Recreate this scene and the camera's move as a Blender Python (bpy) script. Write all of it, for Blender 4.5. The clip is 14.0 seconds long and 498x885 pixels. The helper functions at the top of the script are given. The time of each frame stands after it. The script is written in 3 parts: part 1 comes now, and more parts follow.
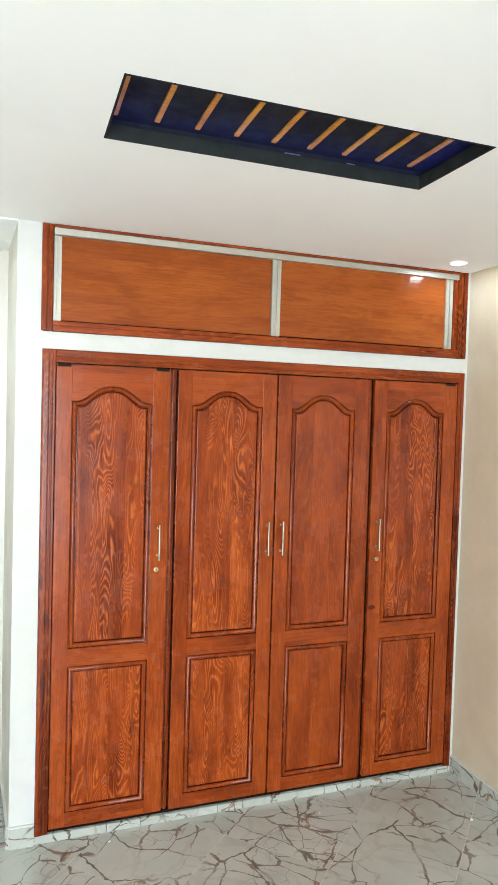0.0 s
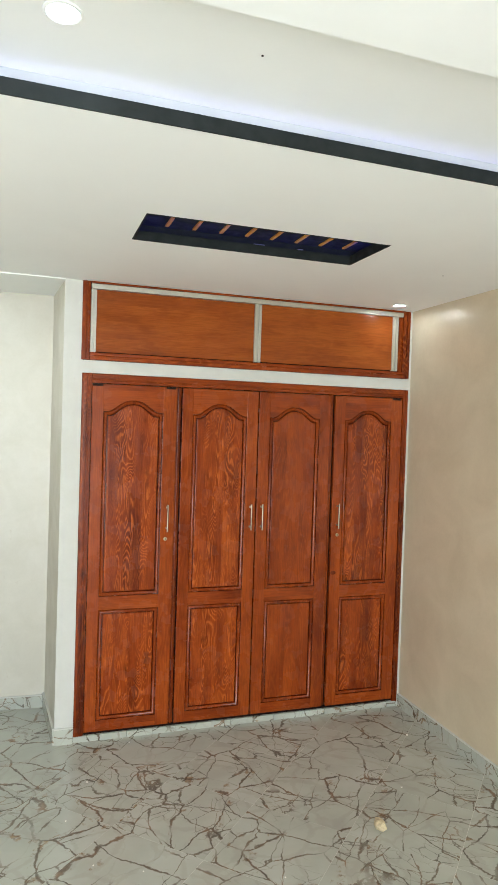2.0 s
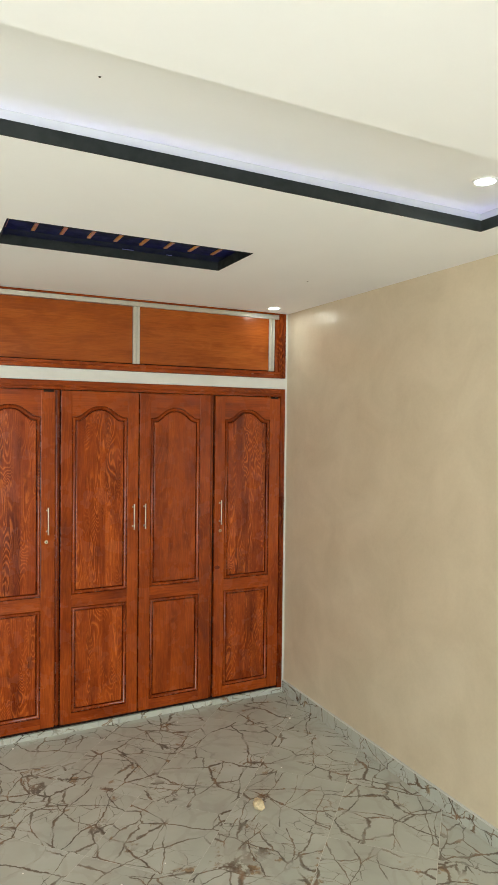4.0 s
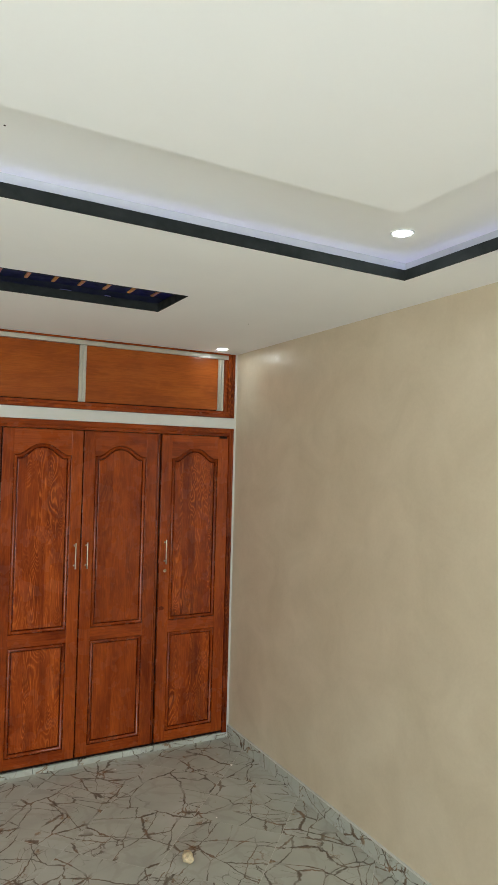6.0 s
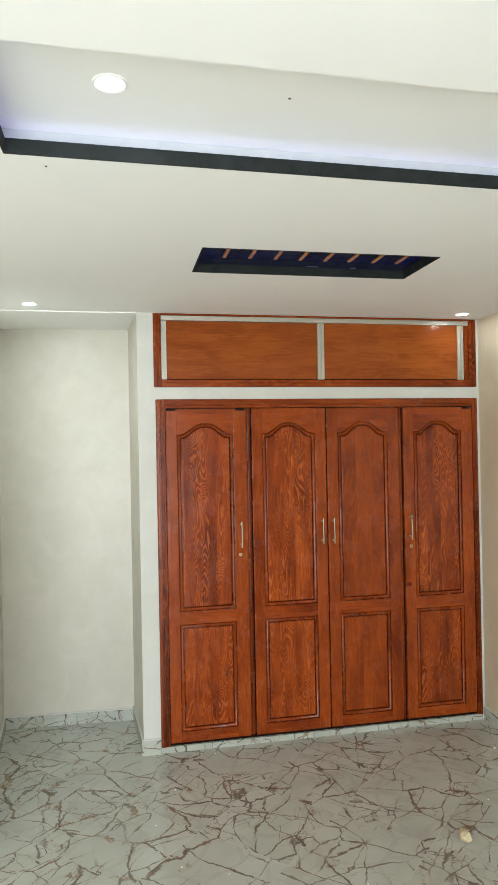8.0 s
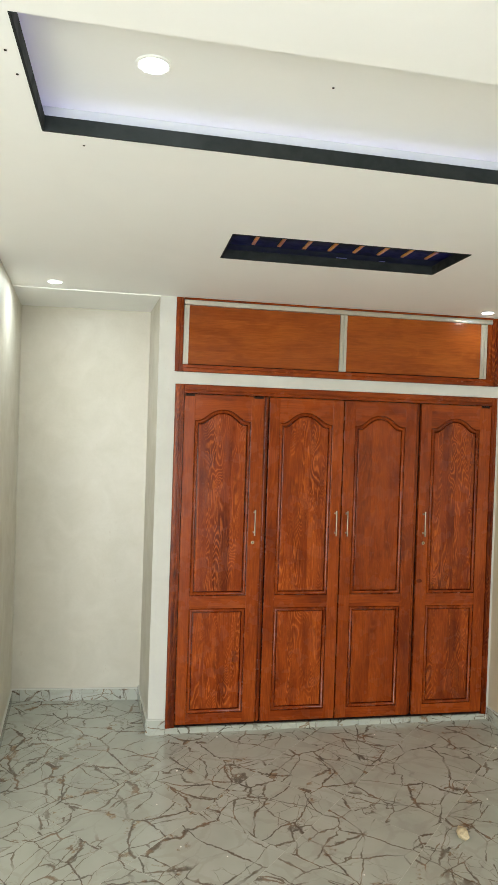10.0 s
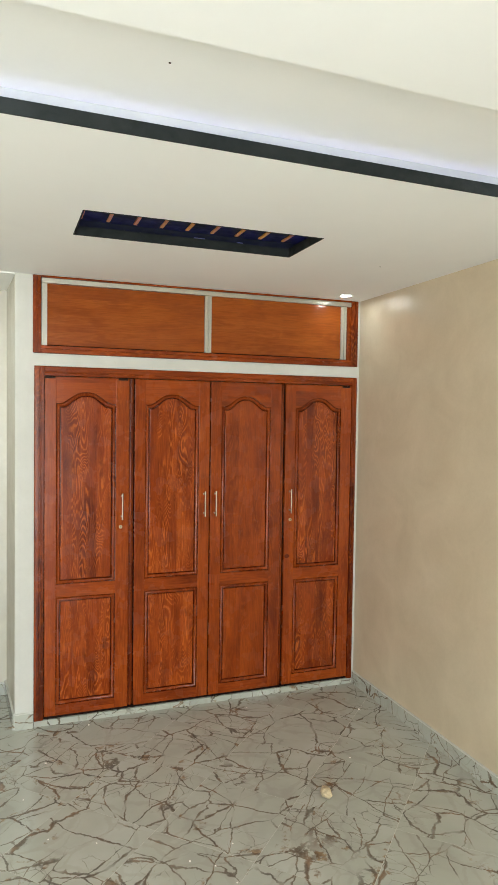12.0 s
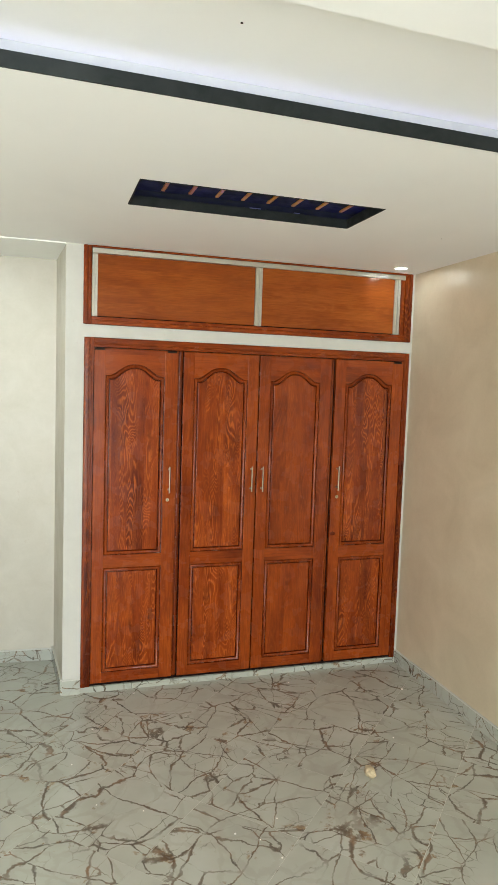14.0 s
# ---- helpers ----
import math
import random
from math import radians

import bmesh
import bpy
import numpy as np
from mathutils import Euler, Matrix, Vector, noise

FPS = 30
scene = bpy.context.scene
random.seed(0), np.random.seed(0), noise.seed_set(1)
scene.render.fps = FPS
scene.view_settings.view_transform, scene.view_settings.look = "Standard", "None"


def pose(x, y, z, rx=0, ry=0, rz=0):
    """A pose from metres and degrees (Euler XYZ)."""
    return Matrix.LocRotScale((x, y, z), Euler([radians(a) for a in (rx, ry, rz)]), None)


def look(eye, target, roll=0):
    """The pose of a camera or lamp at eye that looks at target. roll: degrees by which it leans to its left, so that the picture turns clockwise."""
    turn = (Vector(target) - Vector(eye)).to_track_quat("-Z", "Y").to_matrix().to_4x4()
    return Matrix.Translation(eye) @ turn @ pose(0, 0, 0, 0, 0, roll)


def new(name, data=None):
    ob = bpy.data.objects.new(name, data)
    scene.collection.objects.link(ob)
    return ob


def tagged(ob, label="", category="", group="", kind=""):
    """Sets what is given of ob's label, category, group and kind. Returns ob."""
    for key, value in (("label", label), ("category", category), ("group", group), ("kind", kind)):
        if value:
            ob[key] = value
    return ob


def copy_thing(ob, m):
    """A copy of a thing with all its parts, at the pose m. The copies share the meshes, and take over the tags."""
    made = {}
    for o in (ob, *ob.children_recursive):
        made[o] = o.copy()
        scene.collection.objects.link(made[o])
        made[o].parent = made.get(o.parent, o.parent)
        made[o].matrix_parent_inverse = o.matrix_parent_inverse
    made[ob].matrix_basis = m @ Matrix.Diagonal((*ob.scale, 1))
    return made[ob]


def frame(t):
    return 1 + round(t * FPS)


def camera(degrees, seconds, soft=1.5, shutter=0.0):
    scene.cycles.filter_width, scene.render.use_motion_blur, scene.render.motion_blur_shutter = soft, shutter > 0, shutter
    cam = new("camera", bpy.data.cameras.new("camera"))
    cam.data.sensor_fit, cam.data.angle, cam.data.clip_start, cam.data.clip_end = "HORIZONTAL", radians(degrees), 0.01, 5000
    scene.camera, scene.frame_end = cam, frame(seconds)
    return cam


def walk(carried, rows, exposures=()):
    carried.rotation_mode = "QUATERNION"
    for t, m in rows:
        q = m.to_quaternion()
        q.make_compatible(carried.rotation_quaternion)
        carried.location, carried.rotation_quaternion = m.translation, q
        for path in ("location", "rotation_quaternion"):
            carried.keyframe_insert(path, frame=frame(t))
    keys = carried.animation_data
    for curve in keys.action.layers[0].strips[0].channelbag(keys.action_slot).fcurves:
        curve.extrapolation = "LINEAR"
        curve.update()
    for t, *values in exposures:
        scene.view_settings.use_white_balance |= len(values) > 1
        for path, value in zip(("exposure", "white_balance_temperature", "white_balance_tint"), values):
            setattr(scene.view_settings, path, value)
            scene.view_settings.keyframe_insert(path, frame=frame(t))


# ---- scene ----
cam = camera(41.0, 14.0)
PATH = [
    (0, (0.193, -0.168, 1.813), (0.858, 1.717, 1.742), 1.64),
    (0.5, (0.177, -0.405, 1.816), (0.763, 1.506, 1.754), 1.94),
    (1, (0.096, -0.7, 1.801), (0.721, 1.198, 1.714), 2.47),
    (1.5, (0.028, -0.925, 1.81), (0.746, 0.939, 1.714), 3.3),
    (2, (0.014, -1.104, 1.812), (0.647, 0.793, 1.762), 1.86),
    (2.5, (0.011, -1.211, 1.804), (0.648, 0.685, 1.762), 3.54),
    (3, (0.014, -1.212, 1.817), (0.84, 0.609, 1.75), 2.13),
    (3.2, (0.024, -1.24, 1.822), (0.888, 0.562, 1.746), 1.1),
    (3.7, (0.07, -1.245, 1.825), (1.012, 0.519, 1.765), 0.8),
    (4.9, (0.235, -1.3, 1.835), (0.873, 0.595, 1.845), 0.1),
    (5.3, (0.259, -1.315, 1.839), (0.952, 0.561, 1.87), 0.1),
    (5.5, (0.263, -1.326, 1.845), (1.005, 0.531, 1.891), 0.34),
    (6, (0.286, -1.35, 1.849), (1.24, 0.407, 1.91), 1.42),
    (6.5, (0.287, -1.354, 1.843), (1.418, 0.295, 1.9), 0.92),
    (7, (0.155, -1.351, 1.781), (1.132, 0.392, 1.854), -0.54),
    (7.5, (0.107, -1.29, 1.78), (0.761, 0.6, 1.826), -0.67),
    (8, (0.066, -1.248, 1.79), (0.457, 0.713, 1.802), -1.07),
    (8.2, (0.049, -1.238, 1.783), (0.368, 0.736, 1.786), -0.78),
    (9, (0.037, -1.251, 1.785), (0.218, 0.741, 1.775), 0.3),
    (9.7, (0.034, -1.248, 1.792), (0.343, 0.728, 1.77), 1.4),
    (10.3, (0.033, -1.237, 1.807), (0.44, 0.72, 1.773), 1.98),
    (10.5, (0.05, -1.241, 1.81), (0.507, 0.706, 1.773), 1.71),
    (11, (0.099, -1.246, 1.807), (0.699, 0.661, 1.755), 0.62),
    (11.5, (0.14, -1.25, 1.819), (0.864, 0.613, 1.747), 0.45),
    (12, (0.125, -1.261, 1.801), (0.821, 0.612, 1.726), 0.82),
    (12.5, (0.106, -1.234, 1.808), (0.701, 0.673, 1.718), 1.19),
    (13, (0.099, -1.221, 1.81), (0.654, 0.698, 1.711), 1.22),
    (13.5, (0.09, -1.21, 1.809), (0.65, 0.708, 1.706), 1.29),
    (14, (0.075, -1.188, 1.826), (0.668, 0.715, 1.66), 1.9),
]
EXPOSURES = [(0.0, 2.11, 5800, 9), (0.5, 2.02, 5850, 9), (1.0, 1.81, 5950, 9), (1.5, 1.81, 6050, 9), (2.0, 1.61, 6150, 8), (2.5, 1.45, 6050, 8), (3.0, 1.47, 6500, 8), (5.3, 1.49, 6650, 8), (6.0, 1.11, 6280, 8), (6.5, 0.93, 6700, 8), (7.0, 0.93, 6080, 7), (7.5, 1.39, 6250, 8), (8.2, 1.47, 6200, 8), (10.5, 1.42, 6600, 8), (11.0, 1.53, 6400, 8), (11.5, 1.53, 6250, 8), (12.5, 1.50, 6680, 8), (13.5, 1.53, 6380, 8), (14.0, 1.51, 6500, 8)]
walk(cam, [(t, look(eye, target, roll)) for t, eye, target, roll in PATH], EXPOSURES)

# ---- light ----
world = bpy.data.worlds.new("sky")
scene.world = world
world.use_nodes = True
wn = world.node_tree.nodes
sky = wn.new("ShaderNodeTexSky")
sky.sky_type = "NISHITA"
sky.sun_disc = False
sky.sun_elevation = radians(44.5)
sky.sun_rotation = radians(157)
wn["Background"].inputs["Strength"].default_value = 0.1
world.node_tree.links.new(sky.outputs["Color"], wn["Background"].inputs["Color"])


def area_lamp(name, m, size_x, size_y, watts, colour, shape="RECTANGLE"):
    data = bpy.data.lights.new(name, "AREA")
    data.shape, data.size, data.size_y, data.energy, data.color = shape, size_x, size_y, watts, colour
    ob = new(name, data)
    ob.matrix_world = m
    return ob


# plan of the place, in metres
CE = 2.586           # underside of the false ceiling
SLAB = 0.038         # its thickness at the edges of the recesses
TOP = 2.676          # underside of the ceiling above it
XR = 2.377           # right-hand wall
YB = -3.30           # wall with the opening, behind the camera
XL = -2.60           # far left wall
YW = 2.700           # face of the wardrobe wall
WIN = (-2.20, 0.70, 0.04, 2.42)

# sky light and the glow of the sunlit ground outside, slightly from below
area_lamp("daylight", pose((WIN[0] + WIN[1]) / 2, YB - 0.12, (WIN[2] + WIN[3]) / 2, 104, 0, 0), WIN[1] - WIN[0], WIN[3] - WIN[2], 76, (0.92, 0.975, 1.0))
sun = bpy.data.lights.new("sun", "SUN")
sun.energy, sun.angle, sun.color = 5.0, radians(0.6), (1.0, 0.97, 0.91)
new("sun", sun).matrix_world = look((4.0, -9.0, 9.6), (0.2, 0.0, 0.0))

# ---- materials ----


def mat(name):
    m = bpy.data.materials.new(name)
    m.use_nodes = True
    nt = m.node_tree
    return m, nt, nt.nodes["Principled BSDF"]


def node(nt, kind, **values):
    n = nt.nodes.new(kind)
    for key, v in values.items():
        n.inputs[key.replace("_", " ")].default_value = v
    return n


def ramp(nt, fac, *stops):
    r = nt.nodes.new("ShaderNodeValToRGB")
    while len(r.color_ramp.elements) < len(stops):
        r.color_ramp.elements.new(0.5)
    for e, (p, c) in zip(r.color_ramp.elements, stops):
        e.position, e.color = p, (*c, 1) if len(c) == 3 else c
    nt.links.new(fac, r.inputs[0])
    return r.outputs[0]


def grey(v):
    return (v, v, v)


def mathn(nt, op, a, b=0.0, c=0.0):
    n = nt.nodes.new("ShaderNodeMath")
    n.operation = op
    for i, v in enumerate((a, b, c)):
        if isinstance(v, (int, float)):
            n.inputs[i].default_value = v
        else:
            nt.links.new(v, n.inputs[i])
    return n.outputs[0]


def mix(nt, fac, a, b, blend="MIX"):
    n = nt.nodes.new("ShaderNodeMix")
    n.data_type, n.blend_type = "RGBA", blend
    for i, v in ((0, fac), (6, a), (7, b)):
        if isinstance(v, (int, float)):
            n.inputs[i].default_value = v
        elif isinstance(v, tuple):
            n.inputs[i].default_value = (*v, 1)
        else:
            nt.links.new(v, n.inputs[i])
    return n.outputs[2]


def vec(nt, op, a, b):
    n = nt.nodes.new("ShaderNodeVectorMath")
    n.operation = op
    for i, v in enumerate((a, b)):
        if isinstance(v, tuple):
            n.inputs[i].default_value = v
        else:
            nt.links.new(v, n.inputs[i])
    return n.outputs[0]


def sep(nt, v, axis):
    n = nt.nodes.new("ShaderNodeSeparateXYZ")
    nt.links.new(v, n.inputs[0])
    return n.outputs[axis]


def coords(nt, spread=0.0):
    """Object coordinates, shifted by a random amount for each object."""
    p = nt.nodes.new("ShaderNodeTexCoord").outputs["Object"]
    if not spread:
        return p
    info = nt.nodes.new("ShaderNodeObjectInfo")
    comb = nt.nodes.new("ShaderNodeCombineXYZ")
    for i, k in enumerate((1.0, 7.31, 3.77)):
        nt.links.new(mathn(nt, "MULTIPLY", info.outputs["Random"], spread * k), comb.inputs[i])
    return vec(nt, "ADD", p, comb.outputs[0])


def noise_tex(nt, p, scale, detail=4.0, rough=0.5, distort=0.0):
    n = node(nt, "ShaderNodeTexNoise", Scale=scale, Detail=detail, Roughness=rough, Distortion=distort)
    nt.links.new(p, n.inputs["Vector"])
    return n.outputs["Fac"]


def bump(nt, bsdf, height, strength, distance):
    b = node(nt, "ShaderNodeBump", Strength=strength, Distance=distance)
    nt.links.new(height, b.inputs["Height"])
    nt.links.new(b.outputs[0], bsdf.inputs["Normal"])


def wood(name, light, mid, dark, along="z", rings=9.0, figure=1.0, gloss=0.22, knots=0.0, coat=0.16):
    """Stained and varnished softwood: glued boards, each with its own flame figure, fine fibres, stain clouds and knots."""
    m, nt, b = mat(name)
    up = along == "z"
    p = coords(nt, 20.0)
    # each glued board takes its figure from another part of the log
    plank = mathn(nt, "FLOOR", mathn(nt, "MULTIPLY", sep(nt, p, 0 if up else 2), 10.5))
    shift = nt.nodes.new("ShaderNodeCombineXYZ")
    nt.links.new(mathn(nt, "MULTIPLY", plank, 3.17), shift.inputs[1])
    nt.links.new(mathn(nt, "MULTIPLY", plank, 1.31), shift.inputs[2 if up else 0])
    own = vec(nt, "ADD", p, shift.outputs[0])

    def along_grain(k):
        return vec(nt, "MULTIPLY", own, (1.0, 1.0, k) if up else (k, 1.0, 1.0))

    tone = node(nt, "ShaderNodeTexWhiteNoise")
    tone.noise_dimensions = "1D"
    nt.links.new(plank, tone.inputs["W"])
    flame = noise_tex(nt, along_grain(0.19), 11.0, 1.0, 0.45, 0.6)
    wander = noise_tex(nt, along_grain(0.35), 46.0, 3.0, 0.6)
    turns = mathn(nt, "ADD", mathn(nt, "MULTIPLY", flame, rings * 2.7), mathn(nt, "MULTIPLY", wander, 0.75))
    saw = mathn(nt, "FRACT", turns)
    ring = ramp(nt, saw, (0.0, grey(0.25)), (0.12, grey(0.0)), (0.50, grey(0.10)), (0.72, grey(1.0)), (0.86, grey(1.0)), (1.0, grey(0.25)))
    fine = noise_tex(nt, along_grain(0.030), 260.0, 3.0, 0.6)
    stain = noise_tex(nt, along_grain(0.32), 7.0, 5.0, 0.62)
    info = nt.nodes.new("ShaderNodeObjectInfo")
    stain = mathn(nt, "ADD", stain, mathn(nt, "MULTIPLY", mathn(nt, "SUBTRACT", info.outputs["Random"], 0.5), 0.16))
    stain = mathn(nt, "ADD", stain, mathn(nt, "MULTIPLY", mathn(nt, "SUBTRACT", tone.outputs["Value"], 0.5), 0.14 * figure))
    base = ramp(nt, stain, (0.30, dark), (0.46, mid), (0.64, light))
    zone = noise_tex(nt, along_grain(0.10), 15.0, 2.0, 0.5)
    where = ramp(nt, zone, (0.40, grey(0.12 * figure)), (0.49, grey(0.55 * figure)), (0.57, grey(min(1.0, figure))))
    lines = mathn(nt, "MULTIPLY", ring, where)
    col = mix(nt, mathn(nt, "MULTIPLY", lines, 0.74), base, (min(1.0, 1.60 * light[0]), min(1.0, 2.0 * light[1]), 2.3 * light[2]))
    late = mathn(nt, "MULTIPLY", ramp(nt, saw, (0.84, grey(0.0)), (0.93, grey(1.0)), (1.0, grey(0.0))), where)
    col = mix(nt, mathn(nt, "MULTIPLY", late, 0.48), col, tuple(c * 0.7 for c in dark))
    col = mix(nt, ramp(nt, fine, (0.38, grey(0.34)), (0.56, grey(0.0))), col, tuple(c * 0.6 for c in dark))
    # soft dark smudges of stain
    smudge = noise_tex(nt, along_grain(0.55), 9.0, 4.0, 0.65)
    col = mix(nt, ramp(nt, smudge, (0.60, grey(0.0)), (0.72, grey(0.25 + 0.30 * min(1.0, figure)))), col, tuple(c * 0.7 for c in dark))
    if knots:
        v = node(nt, "ShaderNodeTexVoronoi", Scale=2.6, Randomness=1.0)
        nt.links.new(vec(nt, "ADD", vec(nt, "MULTIPLY", own, (1.6, 1, 0.6) if up else (0.6, 1, 1.6)), vec(nt, "MULTIPLY", (0.05, 0.05, 0.05), wander)), v.inputs["Vector"])
        k = ramp(nt, v.outputs["Distance"], (0.015, grey(0.85 * knots)), (0.045, grey(0.55 * knots)), (0.10, grey(0.0)))
        col = mix(nt, k, col, tuple(c * 0.35 for c in dark))
    nt.links.new(col, b.inputs["Base Color"])
    nt.links.new(ramp(nt, noise_tex(nt, p, 9.0, 4.0), (0.3, grey(gloss * 0.8)), (0.75, grey(gloss * 1.6))), b.inputs["Roughness"])
    b.inputs["Coat Weight"].default_value = coat
    b.inputs["Coat Roughness"].default_value = 0.10
    b.inputs["Specular IOR Level"].default_value = 0.15
    bump(nt, b, mix(nt, 0.5, fine, mix(nt, 0.5, ring, smudge)), 0.20, 0.0014)
    return m


A, B_, C_ = (0.335, 0.0615, 0.0080), (0.218, 0.0330, 0.0047), (0.110, 0.0145, 0.0027)
WOOD_PANEL = wood("pine_panel", A, B_, C_, rings=10.0, figure=1.0, knots=0.8)
A, B_, C_ = (0.317, 0.0592, 0.0076), (0.235, 0.0383, 0.0050), (0.130, 0.0178, 0.0027)
WOOD_PLAIN = wood("pine_panel_plain", A, B_, C_, rings=7.0, figure=0.30, knots=0.6)
WOOD_STILE = wood("pine_stile", A, B_, C_, rings=5.0, figure=0.26, knots=0.5)
WOOD_RAIL = wood("pine_rail", A, B_, C_, along="x", rings=4.5, figure=0.16)
WOOD_BEAD = wood("pine_bead", (0.259, 0.0435, 0.0056), (0.182, 0.0274, 0.0037), (0.106, 0.0139, 0.0023), rings=10.0, figure=0.7)
A, B_, C_ = (0.278, 0.0487, 0.0061), (0.187, 0.0287, 0.0040), (0.082, 0.0109, 0.0022)
WOOD_FRAME = wood("pine_frame_upright", A, B_, C_, rings=8.0, figure=0.5, gloss=0.2, knots=0.9)
WOOD_FRAME_X = wood("pine_frame_level", A, B_, C_, along="x", rings=8.0, figure=0.5, gloss=0.2, knots=0.9)
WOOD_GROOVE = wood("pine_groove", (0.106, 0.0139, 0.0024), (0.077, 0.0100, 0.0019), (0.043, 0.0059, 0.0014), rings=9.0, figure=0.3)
WOOD_KNOT = wood("pine_knot", (0.115, 0.0157, 0.0026), (0.077, 0.0104, 0.0020), (0.043, 0.0061, 0.0014), rings=10.0, figure=0.4)
VENEER = wood("plywood_veneer", (0.335, 0.0850, 0.0130), (0.290, 0.0670, 0.0100), (0.235, 0.0510, 0.0080), along="x", rings=3.0, figure=0.16, gloss=0.16, coat=0.14)
BAR_WOOD = wood("ochre_batten", (0.78, 0.36, 0.050), (0.70, 0.29, 0.035), (0.55, 0.21, 0.025), along="x", rings=3.0, figure=0.2, gloss=0.35, coat=0.1)


def marble(name, veins=1.0, scale=1.0):
    """Polished pale grey porcelain: long jagged brown cracks, webs of finer ones where they meet, rusty flakes."""
    m, nt, b = mat(name)
    p = coords(nt, 60.0)

    def warped(freq, amount, detail):
        w = node(nt, "ShaderNodeTexNoise", Scale=freq * scale, Detail=detail, Roughness=0.6)
        nt.links.new(p, w.inputs["Vector"])
        return vec(nt, "MULTIPLY", vec(nt, "SUBTRACT", w.outputs["Color"], (0.5, 0.5, 0.5)), (amount, amount, amount))

    q = vec(nt, "ADD", p, vec(nt, "ADD", warped(2.6, 0.20, 1.0), warped(16.0, 0.035, 5.0)))
    swell = noise_tex(nt, p, 15.0 * scale, 5.0, 0.7)
    swell = ramp(nt, swell, (0.34, grey(0.22)), (0.50, grey(0.62)), (0.60, grey(1.0)), (0.72, grey(1.6)))

    def crack(freq, width, squash, at=None):
        v = node(nt, "ShaderNodeTexVoronoi", Scale=freq * scale, Randomness=1.0)
        v.feature = "DISTANCE_TO_EDGE"
        nt.links.new(vec(nt, "MULTIPLY", at or q, squash), v.inputs["Vector"])
        # cracks swell and pinch along their way
        d = mathn(nt, "DIVIDE", v.outputs["Distance"], swell)
        return ramp(nt, d, (0.0, grey(1.0)), (width * 0.55, grey(0.80)), (width, grey(0.0)))

    web = noise_tex(nt, p, 3.4 * scale, 2.0, 0.55)
    main = mathn(nt, "MULTIPLY", crack(3.3, 0.027, (1.25, 0.62, 1.0)), ramp(nt, noise_tex(nt, p, 6.0 * scale, 3.0), (0.34, grey(0.20)), (0.50, grey(1.0))))
    second = mathn(nt, "MULTIPLY", crack(6.0, 0.034, (0.55, 1.25, 1.0)), ramp(nt, web, (0.40, grey(0.08)), (0.49, grey(0.90))))
    fine = mathn(nt, "MULTIPLY", crack(13.0, 0.034, (1.2, 0.75, 1.0)), ramp(nt, web, (0.51, grey(0.0)), (0.62, grey(0.80))))
    lines = mathn(nt, "MULTIPLY", mathn(nt, "MAXIMUM", mathn(nt, "MAXIMUM", main, second), fine), veins)
    cloud = noise_tex(nt, p, 3.0, 4.0, 0.55)
    base = ramp(nt, cloud, (0.30, (0.385, 0.390, 0.338)), (0.55, (0.447, 0.456, 0.398)), (0.75, (0.495, 0.508, 0.460)))
    # thin grey ghosts of deeper veins
    ghost = mathn(nt, "MULTIPLY", crack(4.6, 0.09, (0.8, 1.1, 1.0)), 0.22)
    col = mix(nt, ghost, base, (0.30, 0.275, 0.225))
    tone = ramp(nt, noise_tex(nt, p, 12.0, 3.0, 0.6), (0.36, (0.070, 0.054, 0.038)), (0.54, (0.130, 0.088, 0.055)), (0.68, (0.230, 0.130, 0.070)))
    flake = noise_tex(nt, vec(nt, "ADD", q, (3.1, 1.7, 0.0)), 9.0 * scale, 5.0, 0.7)
    flake = mathn(nt, "MULTIPLY", ramp(nt, flake, (0.585, grey(0.0)), (0.63, grey(0.9))), crack(3.3, 0.16, (1.25, 0.62, 1.0)))
    col = mix(nt, flake, col, ramp(nt, noise_tex(nt, p, 50.0, 2.0), (0.4, (0.165, 0.098, 0.052)), (0.6, (0.300, 0.200, 0.105))))
    col = mix(nt, lines, col, tone)
    nt.links.new(col, b.inputs["Base Color"])
    dust = ramp(nt, noise_tex(nt, p, 6.0, 5.0, 0.65), (0.35, grey(0.09)), (0.70, grey(0.22)))
    nt.links.new(dust, b.inputs["Roughness"])
    b.inputs["Specular IOR Level"].default_value = 0.5
    bump(nt, b, noise_tex(nt, p, 3.0, 1.0), 0.04, 0.004)
    return m


MARBLE = marble("marble_tile", 0.92)
MARBLE_PIECE = marble("marble_skirting", 1.0, 1.3)


